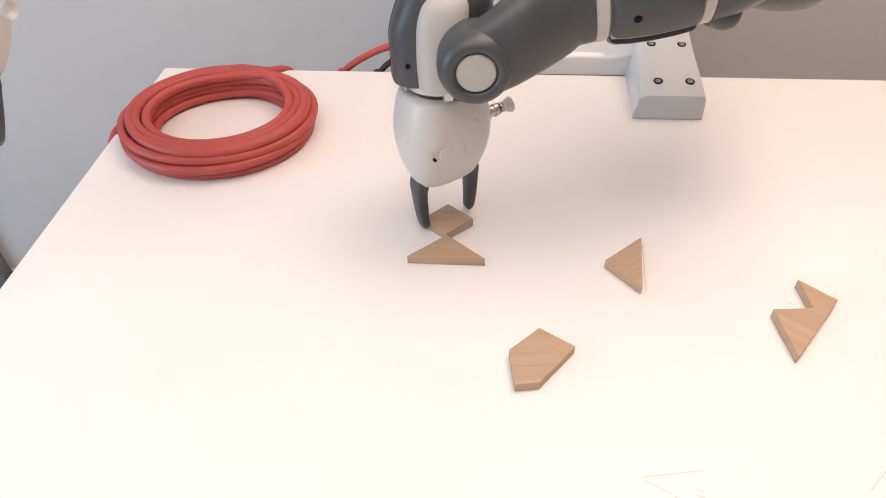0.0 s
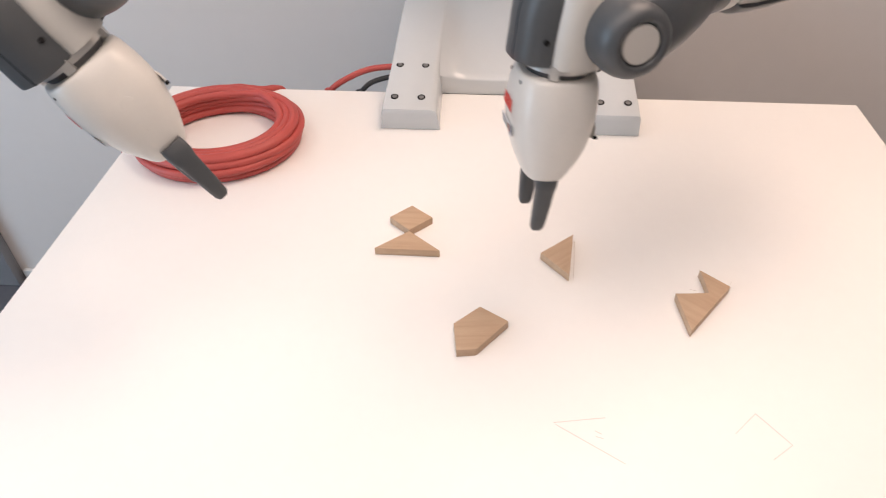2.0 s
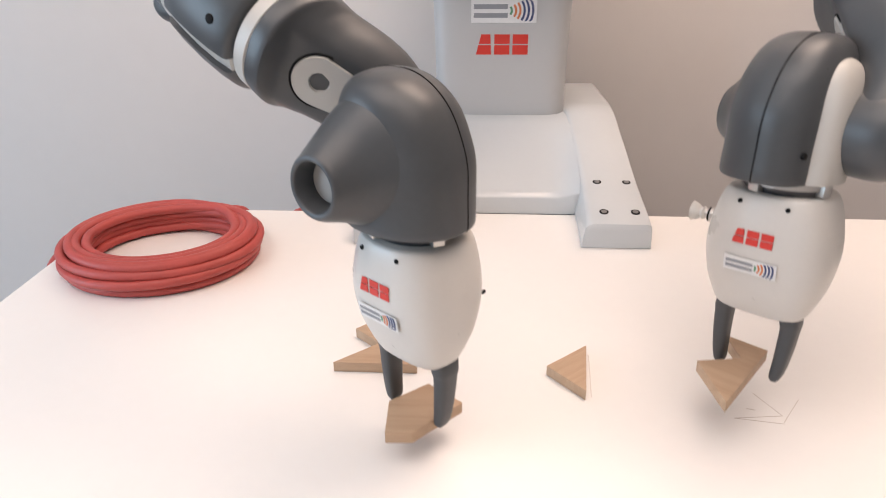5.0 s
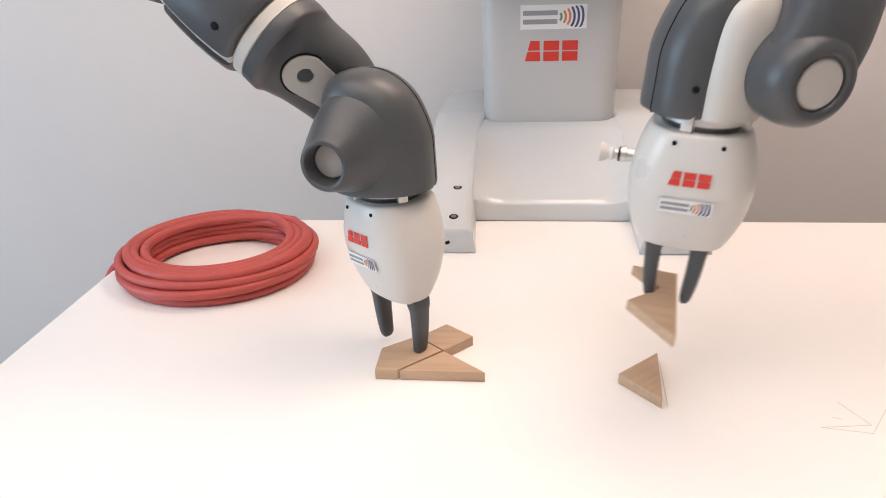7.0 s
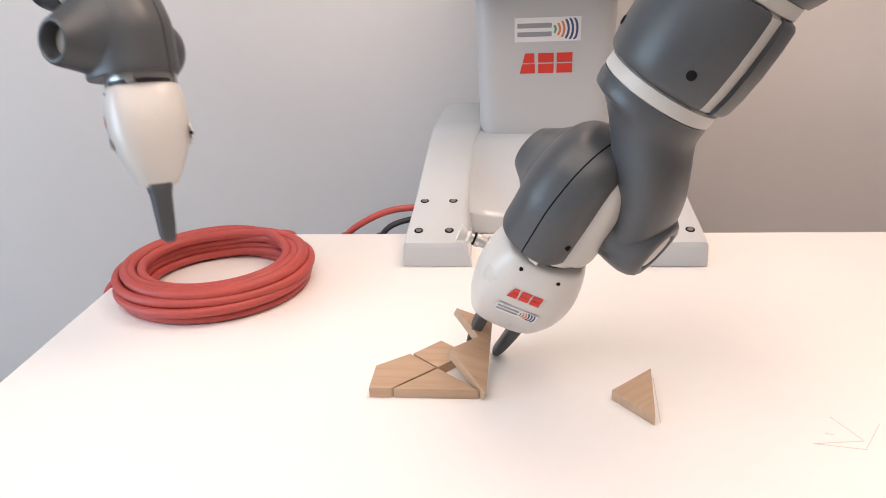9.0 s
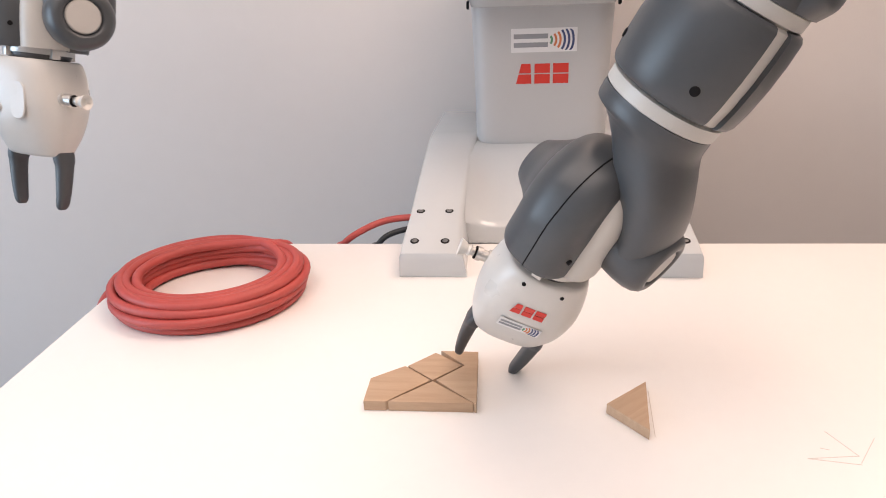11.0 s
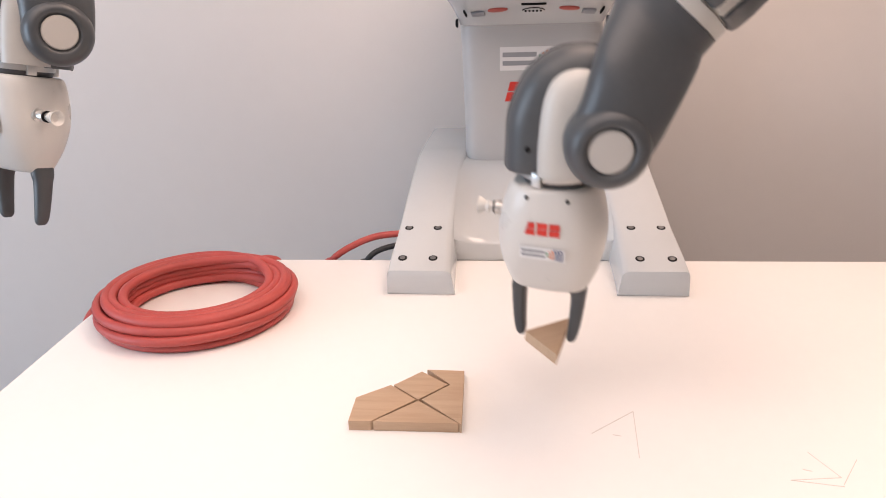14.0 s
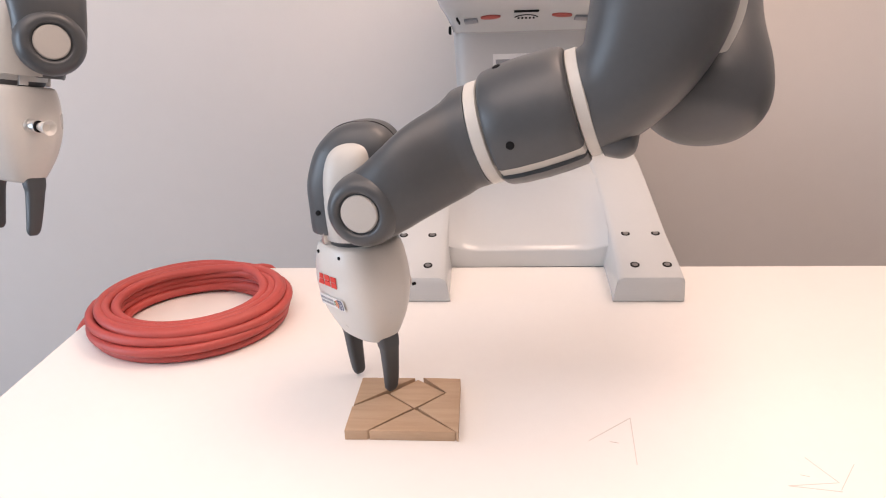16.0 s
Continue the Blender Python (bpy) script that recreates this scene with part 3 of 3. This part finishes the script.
    for s in (-1, 1):
        bm = loft([(s * 0.002, 0, 0.100, 0.0070, 0.0112), (s * 0.0042, 0, 0.108, 0.0078, 0.0118), (s * 0.0056, 0, 0.1165, 0.0078, 0.0110), (s * 0.0060, 0, 0.122, 0.0070, 0.0097), (s * 0.0055, 0, 0.138, 0.0064, 0.0088), (s * 0.0042, 0, 0.156, 0.0056, 0.0078), (s * 0.0028, 0, 0.167, 0.0046, 0.0068), (s * 0.0024, 0, 0.1712, 0.0026, 0.0044)], e=3.2, n=24, smooth=3)
        FINGERS[side].append((s, part("finger", bm, FINGER, g, "dark grey tapered gripper finger")))
    return g


def wrist(side):
    """The domed wrist cover on the bend axis, with the cone that ends in a round cap."""
    prof = [(0.0268, 0.0455, 0.0345, -0.0095), (0.0250, 0.0480, 0.0368, -0.0095), (0.005, 0.0478, 0.0368, -0.0090), (-0.020, 0.0470, 0.0368, -0.0090), (-0.040, 0.0452, 0.0362, -0.0090), (-0.054, 0.0412, 0.0340, -0.0085), (-0.065, 0.0340, 0.0300, -0.0085), (-0.0730, 0.0240, 0.0240, -0.008), (-0.0772, 0.0125, 0.0155, -0.007), (-0.0782, 0.003, 0.005, -0.007)]
    lean = lambda y: 0.0250 - 0.22 * max(0.0, -y - 0.02)
    w = part("wrist_dome", loft([(lean(y), y, z, hx, hz) for y, hx, hz, z in prof], u=(1, 0, 0), v=(0, 0, 1), e=3.2, n=72, smooth=4, under=2.1), PAD, robot, "dark grey padded wrist dome")
    # moulding seam over the dome
    line = []
    for sgn in (1, -1):
        run = []
        for y, hx, hz, z in prof[:-1]:
            f = max(0.0, 1 - abs((-0.001 - z) / hz) ** 3.2) ** (1 / 3.2)
            run.append((lean(y) + sgn * (hx * f - 0.0002), y, -0.001))
        line += run + [(lean(-0.078), -0.0777, -0.001)] if sgn > 0 else run[::-1]
    part("seam", tube(spline(line, 4), 0.0007, 8), DARK, w, "dark moulding seam")
    part("wrist_cone", loft([(0.0215, -0.0235, -0.006, 0.0420, 0.0430), (0.0185, -0.0225, -0.022, 0.0435, 0.0475), (0.0125, -0.0190, -0.038, 0.0390, 0.0435), (0.004, -0.0135, -0.054, 0.0295, 0.0325), (0.000, -0.0095, -0.067, 0.0232, 0.0250), (-0.001, -0.009, -0.0718, 0.0208, 0.0218), (-0.001, -0.009, -0.0724, 0.0182, 0.0190), (-0.001, -0.009, -0.0700, 0.0168, 0.0172), (-0.001, -0.009, -0.0590, 0.0158, 0.0160), (-0.001, -0.009, -0.0550, 0.0148, 0.0150)], e=2.0, n=44, smooth=4), PAD, w, "dark grey cone on the dome")
    part("cone_cap", lathe([(0.0146, 0.006), (0.0146, -0.001), (0.0125, -0.0020)], 28), CAP, w, "round light cap", pose(-0.001, -0.009, -0.0560))
    # light inner casing between dome and arm
    part("wrist_casing", loft([(0.0235, 0.0262, 0.018, 0.0235, 0.021), (0.0235, 0.0, 0.018, 0.0240, 0.022), (0.022, -0.03, 0.017, 0.0238, 0.022), (0.019, -0.048, 0.015, 0.0225, 0.020), (0.0165, -0.058, 0.013, 0.0175, 0.016), (0.0155, -0.0625, 0.012, 0.009, 0.010)], u=(1, 0, 0), v=(0, 0, 1), e=2.8, n=40), RING, w, "light grey inner wrist casing")
    part("bend_axle", lathe([(0.0235, 0.02), (0.0235, 0.046), (0.0215, 0.048)], 32), RING, w, "light grey axle housing", pose(0.000, -0.010, 0))
    for x, y, z in ((0.055, 0.004, 0.0258), (0.041, -0.0540, 0.0215)):
        part("screw", lathe([(0.0024, -0.003), (0.0024, 0.0010)], 12), DARK, w, "small dark screw", pose(x, y, z))
    return w


def lower_arm(side):
    """The curved arm that ends beside the wrist in a round boss with a cap."""
    # along z: middle x, half width, near side, cut face of the far side, half depth towards it, y of the widest place
    st = np.array([(-0.0080, 0, 0.0455, -0.0455, 0.06, 0.0455, 0), (-0.002, 0, 0.0460, -0.0458, 0.06, 0.0455, 0), (0.0055, -0.0005, 0.0460, -0.0462, 0.055, 0.0455, 0), (0.0085, -0.0018, 0.0448, -0.0466, 0.0275, 0.0440, -0.007), (0.014, -0.0040, 0.0433, -0.048, 0.0220, 0.050, -0.016), (0.024, -0.0060, 0.0420, -0.053, 0.0136, 0.052, -0.027), (0.038, -0.0085, 0.0415, -0.0605, 0.0019, 0.050, -0.036), (0.052, -0.0120, 0.0403, -0.067, -0.0098, 0.045, -0.043), (0.066, -0.0168, 0.0387, -0.0705, -0.0215, 0.036, -0.047), (0.086, -0.0240, 0.0360, -0.0715, -0.0285, 0.0235, -0.050), (0.104, -0.027, 0.0335, -0.070, -0.031, 0.0195, -0.0505), (0.119, -0.027, 0.0255, -0.067, -0.033, 0.017, -0.050), (0.129, -0.027, 0.015, -0.0625, -0.0375, 0.0125, -0.050), (0.1325, -0.027, 0.004, -0.054, -0.046, 0.004, -0.050)])
    bm, rings = bmesh.new(), []
    for z in np.concatenate([np.linspace(p, q, 4)[:-1] for p, q in zip(st[:-1, 0], st[1:, 0])] + [st[-1:, 0]]):
        cx, hu, near, face, hv, mid = (float(np.interp(z, st[:, 0], st[:, k])) for k in range(1, 7))
        ring = oval(bm, (cx, 0, z), (1, 0, 0), (0, 1, 0), hu, 1.0, 2.2, 64)
        for v in ring:
            v.co.y = min(mid + v.co.y * (hv if v.co.y > 0 else mid - near), face)
        rings.append(ring)
    bridge(bm, rings)
    for _ in range(3):
        bmesh.ops.smooth_vert(bm, verts=[v for v in bm.verts if v.co.z > 0.0], factor=0.5, use_axis_x=True, use_axis_y=True, use_axis_z=False)
    a = part("lower_arm", bm, PAD, robot, "dark grey padded lower arm with a rounded end", sharp=50)
    part("boss", lathe([(0.0335, -0.034), (0.0342, -0.052), (0.0335, -0.061), (0.0312, -0.0685), (0.0278, -0.0732), (0.0240, -0.0752), (0.0208, -0.0752), (0.0192, -0.0738), (0.0184, -0.0715)], 48, axis="y"), PAD, a, "rounded boss over the wrist axis", pose(-0.027, 0, 0.0995), sharp=60)
    part("boss_cap", lathe([(0.0172, -0.068), (0.0172, -0.0728), (0.0160, -0.0740), (0.0100, -0.0744)], 36, axis="y"), CAP, a, "round light cap", pose(-0.027, 0, 0.0995))
    # light inlay with a round end on the cut face
    on_face = Matrix(((-1, 0, 0, -0.005), (0, -0.642, 0.767, 0.0220), (0, 0.767, 0.642, 0.0140), (0, 0, 0, 1)))
    arc = [(0.0205 * math.cos(radians(q)), 0.022 + 0.0205 * math.sin(radians(q))) for q in range(180, 361, 12)]
    outline = arc + [(0.022, 0.045), (0.025, 0.066), (0.000, 0.066), (-0.014, 0.045)]
    pit = []
    for x, y in outline:
        d = Vector((x, y - 0.022)).normalized() * 0.0080
        pit.append((d.x, 0.022 + d.y))
    bm = bmesh.new()
    bridge(bm, [[bm.verts.new((x * k, 0.022 + (y - 0.022) * k, z)) for x, y in loop] for loop, k, z in ((outline, 1, -0.004), (outline, 1, 0.0012), (outline, 0.97, 0.0020), (pit, 1, 0.0020), (pit, 0.8, -0.0030))])
    part("inlay", bm, RING, a, "light grey inlay with a round end and a screw pit", on_face)
    part("inlay_groove", tube([(0.0217 * math.cos(radians(q)), 0.022 + 0.0217 * math.sin(radians(q)), 0.0002) for q in range(170, 371, 10)], 0.0008, 8), DARK, a, "dark joint round the inlay", on_face)
    return a


def forearm(side):
    """Barrel between the elbow and the lower arm; x points to the shoulder's side."""
    sg = 1 if side == "left" else -1
    core = part("forearm", lathe([(0.040, -0.128), (0.0425, -0.1195), (0.0478, -0.1165), (0.0492, -0.10), (0.0500, -0.08), (0.0495, -0.06), (0.0475, -0.044), (0.0425, -0.041), (0.040, -0.030)], 64), RING, robot, "light grey forearm core")
    for z0, z1 in ((-0.0415, -0.0285), (-0.1305, -0.1185)):
        part("ring", lathe([(0.0445, z0), (0.0468, z0 + 0.0015), (0.0468, z1 - 0.0015), (0.0445, z1)], 48), RING, core, "light grey ring")
    # two padded half shells with a light seam between them
    for a0, a1, lab in ((sg * 161, sg * 424, "large padded shell"), (sg * 79, sg * 145, "narrow padded shell")):
        bm = bmesh.new()
        rings = []
        for z, r in ((-0.1185, 0.0465), (-0.1175, 0.0495), (-0.1145, 0.0517), (-0.10, 0.0532), (-0.08, 0.0540), (-0.06, 0.0534), (-0.0470, 0.0518), (-0.0435, 0.0500), (-0.0422, 0.0465)):
            outer = [(r * math.cos(radians(a)), r * math.sin(radians(a)), z) for a in np.linspace(a0, a1, 40)]
            inner = [(0.0415 * math.cos(radians(a)), 0.0415 * math.sin(radians(a)), z) for a in np.linspace(a1, a0, 40)]
            rings.append([bm.verts.new(p) for p in outer + inner])
        bridge(bm, rings)
        part("padding", bm, PAD, core, "dark grey " + lab, sharp=50)
    # deep screw holes drawn as proud black discs, their shade as colour
    for a in (sg * 186, sg * 275):
        part("screw", lathe([(0.0036, 0.045), (0.0036, 0.0540), (0.003, 0.0543)], 16, axis="x"), DARK, core, "black disc for the shade in a screw recess", pose(0, 0, -0.062, 0, 0, a))
    return core


def elbow(side):
    """Housing behind the forearm; x is up, the upper arm joins on its far side."""
    sg = 1 if side == "left" else -1
    path = [(0, -0.1295, 0, 0.0450, 0.0450), (0.002, -0.142, 8, 0.0455, 0.0470), (0.010, -0.158, 24, 0.0475, 0.0500), (0.026, -0.178, 40, 0.0520, 0.0530), (0.049, -0.197, 50, 0.0570, 0.0540), (0.076, -0.214, 56, 0.0560, 0.0520), (0.101, -0.228, 60, 0.0420, 0.0380), (0.110, -0.233, 60, 0.0120, 0.0120)]

    def sweep(dy, grow, thick, out):
        bm = bmesh.new()
        c = spline([(p[0], 0, p[1]) for p in path], 4)
        k = spline([(p[2] / 100, p[3], p[4]) for p in path], 4)
        bridge(bm, [oval(bm, (x - out * math.cos(radians(a * 100)), dy, z - out * math.sin(radians(a * 100))), (math.cos(radians(a * 100)), 0, math.sin(radians(a * 100))), (0, 1, 0), hu * grow, thick or hv, 2.4, 48) for (x, _, z), (a, hu, hv), out in zip(c, k, [out * max(0.0, math.sin(math.pi * (i / len(c) - 0.35) / 0.65)) for i in range(len(c))])])
        return bm

    core = part("elbow", sweep(0, 1, 0, 0), PAD, robot, "dark grey padded elbow housing")
    part("gasket", sweep(sg * 0.014, 1.0, 0.0035, 0.0080), RING, core, "thin light grey gasket")
    part("elbow_lip", loft([(-0.034, 0, -0.130, 0.015, 0.027), (-0.039, 0, -0.143, 0.0160, 0.027), (-0.038, 0, -0.155, 0.014, 0.024), (-0.03, 0, -0.163, 0.006, 0.012)], e=2.6, n=28), PAD, core, "dark grey lip under the elbow")
    return core


def upper_arm(side):
    """From the elbow, at its origin, towards the shoulder along z."""
    u = part("upper_arm", loft([(-0.014, 0, -0.050, 0.012, 0.012), (-0.014, 0, -0.043, 0.036, 0.034), (-0.012, 0, -0.020, 0.056, 0.051), (-0.008, 0, 0.012, 0.062, 0.056), (0, 0, 0.06, 0.062, 0.056), (0, 0, 0.12, 0.058, 0.054), (0, 0, 0.19, 0.054, 0.052), (0, 0, 0.225, 0.04, 0.04), (0, 0, 0.235, 0.01, 0.01)], e=2.3, n=48), PAD, robot, "dark grey padded upper arm")
    part("gasket", lathe([(0.050, 0.118), (0.0535, 0.119), (0.0535, 0.127), (0.050, 0.128)], 44), RING, u, "light grey ring")
    return u


for side in ("left", "right"):
    LINKS[side] = (gripper(side), wrist(side), lower_arm(side), forearm(side), elbow(side), upper_arm(side))


# ---- wooden pieces ----
THICK = 0.0108


def piece(poly, label):
    """A flat beech piece; poly is its outline where it lies in the finished rectangle."""
    c = Vector((sum(p[0] for p in poly) / len(poly), sum(p[1] for p in poly) / len(poly)))
    ob = part("wooden_piece", prism([(x - c.x, y - c.y) for x, y in poly], 0.0, THICK, 0.0006), WOOD, sharp=30)
    tagged(ob, label, "puzzle piece", "pieces of the wooden puzzle")
    ob.matrix_basis = Matrix.Translation((c.x, c.y, 0.0002))
    return ob


def before(ob, turn, dx, dy):
    """The pose from which the piece was turned and shifted to its place in the rectangle."""
    return Matrix.Translation((0, 0, 0)) @ (pose(dx, dy, 0, 0, 0, turn).inverted() @ ob.matrix_basis)


tri_fixed = piece([(-0.1662, -0.2945), (-0.1265, -0.2590), (-0.0842, -0.2945)], "flat beech triangle lying on the white table")
rhomb_fixed = piece([(-0.1550, -0.2325), (-0.1285, -0.2062), (-0.0990, -0.2300), (-0.1268, -0.2572)], "flat beech square lying behind the triangle")
pentagon = piece([(-0.190, -0.256), (-0.158, -0.2325), (-0.1290, -0.2575), (-0.1685, -0.2945), (-0.190, -0.2948)], "flat five-sided beech piece")
notched = piece([(-0.1235, -0.2025), (-0.0835, -0.2035), (-0.0812, -0.2960), (-0.1235, -0.2570), (-0.0955, -0.2300)], "flat notched beech piece")
tri_moved = piece([(-0.1885, -0.2030), (-0.1320, -0.2030), (-0.1890, -0.2530)], "flat beech triangle placed last")


# ---- movement ----
J6 = (Vector((0.027, 0.029, 0)), Euler((radians(-90), 0, 0)).to_matrix())
BOSS = Matrix.Translation((-0.005, -0.009, 0))
J5 = (Vector((-0.027, 0, 0.10039)), Euler((radians(90), 0, 0)).to_matrix())


def behind(m, joint, turn):
    """The pose of the link before a joint, from the pose of the link after it."""
    return m @ (Matrix.Translation(joint[0]) @ joint[1].to_4x4() @ pose(0, 0, 0, 0, 0, turn)).inverted()


def chain(row, side):
    t, x, y, z, rx, ry, rz, grip, roll, bend = row
    g = pose(x, y, z, rx, ry, rz)
    w = behind(g, J6, roll)
    a = behind(w @ BOSS, J5, bend)
    shoulder = Vector((0.13 if side == "left" else -0.13, 0.34, 0.46))
    along = a.to_3x3() @ Vector((0, 0, 1))
    mount = a @ Vector((0, 0, 0.0210))
    el = a @ Vector((0, 0, -0.194))
    up = shoulder - el
    xa = (up - along * up.dot(along)).normalized()
    f = Matrix((xa, along.cross(xa), along)).transposed().to_4x4()
    f.translation = mount
    ref = Vector((0, 0.15, 1))
    xe = (ref - along * ref.dot(along)).normalized()
    e = Matrix((xe, along.cross(xe), along)).transposed().to_4x4()
    e.translation = mount
    foot = e @ Vector((-0.014, 0.063 if side == "left" else -0.063, -0.211))
    za = (shoulder + Vector((0.12 if side == "left" else -0.12, 0, 0.40)) - foot).normalized()
    xb = (along - za * along.dot(za)).normalized()
    u = Matrix((xb, za.cross(xb), za)).transposed().to_4x4()
    u.translation = foot
    return g, w, a, f, e, u


def grip_pose(side, t):
    """The gripper's pose at t, straight between its rows."""
    rows = LEFT_ROWS if side == "left" else RIGHT_ROWS
    for r, s in zip(rows, rows[1:]):
        if r[0] <= t <= s[0]:
            w = (t - r[0]) / (s[0] - r[0])
            return pose(*r[1:7]).lerp(pose(*s[1:7]), w)


def held(side, ob_pose, t_grab, times):
    """Rows of a piece that rides in the grip from t_grab on."""
    rel = grip_pose(side, t_grab).inverted() @ ob_pose
    return [(t, grip_pose(side, t) @ rel) for t in times]


def motions():
    for side, rows in (("left", LEFT_ROWS), ("right", RIGHT_ROWS)):
        poses = [(r[0], chain(r, side)) for r in rows]
        for i, link in enumerate(LINKS[side]):
            walk(link, [(t, p[i]) for t, p in poses])
        for s, finger in FINGERS[side]:
            walk(finger, [(r[0], pose(s * (r[7] / 1000 - 0.0022), 0, 0)) for r in rows])
    # the five-sided piece: picked up by the right arm, set down beside the triangle
    a, b = before(pentagon, -8.02, -0.0732, 0.1453), pentagon.matrix_basis.copy()
    rel = grip_pose("right", 7.0).inverted() @ b
    walk(pentagon, [(0, a), (4.3, a)] + [(t, Matrix.Translation((0.002, 0.006, 0.007)) @ grip_pose("right", t) @ rel) for t in (6.3, 6.6)] + [(6.95, b), (16, b)])
    # the notched piece: carried by the left arm, tilted with its tip down, then laid flat
    a, b = before(notched, 40.21, -0.4972, -0.1138), notched.matrix_basis.copy()
    tip = Matrix.Translation((-0.0812, -0.2960, 0.0))
    lean = Vector((0, 0, 1)).rotation_difference(-(grip_pose("left", 8.5).to_3x3() @ Vector((0, 0, 1)))).to_matrix().to_4x4()
    c = tip @ lean @ tip.inverted() @ b
    rel = grip_pose("left", 8.0).inverted() @ c
    walk(notched, [(0, a), (4.3, a)] + [(t, m) for t, m in held("left", a, 4.0, (6.3, 6.6, 7.0))] + [(7.5, Matrix.Translation((-0.005, 0, -0.010)) @ grip_pose("left", 7.5) @ rel)] + [(8.0, c), (9.3, c), (10.6, b), (16, b)])
    # the last triangle
    a, b = before(tri_moved, -41.68, -0.0253, 0.0404), tri_moved.matrix_basis.copy()
    rel = grip_pose("left", 15.5).inverted() @ b
    mid = held("left", a, 13.5, (14.5,))[0][1].lerp(grip_pose("left", 14.5) @ rel, 0.5)
    walk(tri_moved, [(0, a), (13.5, a)] + held("left", a, 13.5, (13.8, 14.1)) + [(14.5, mid)] + [(t, grip_pose("left", t) @ rel) for t in (14.8, 15.0)] + [(15.4, b), (16, b)])


motions()
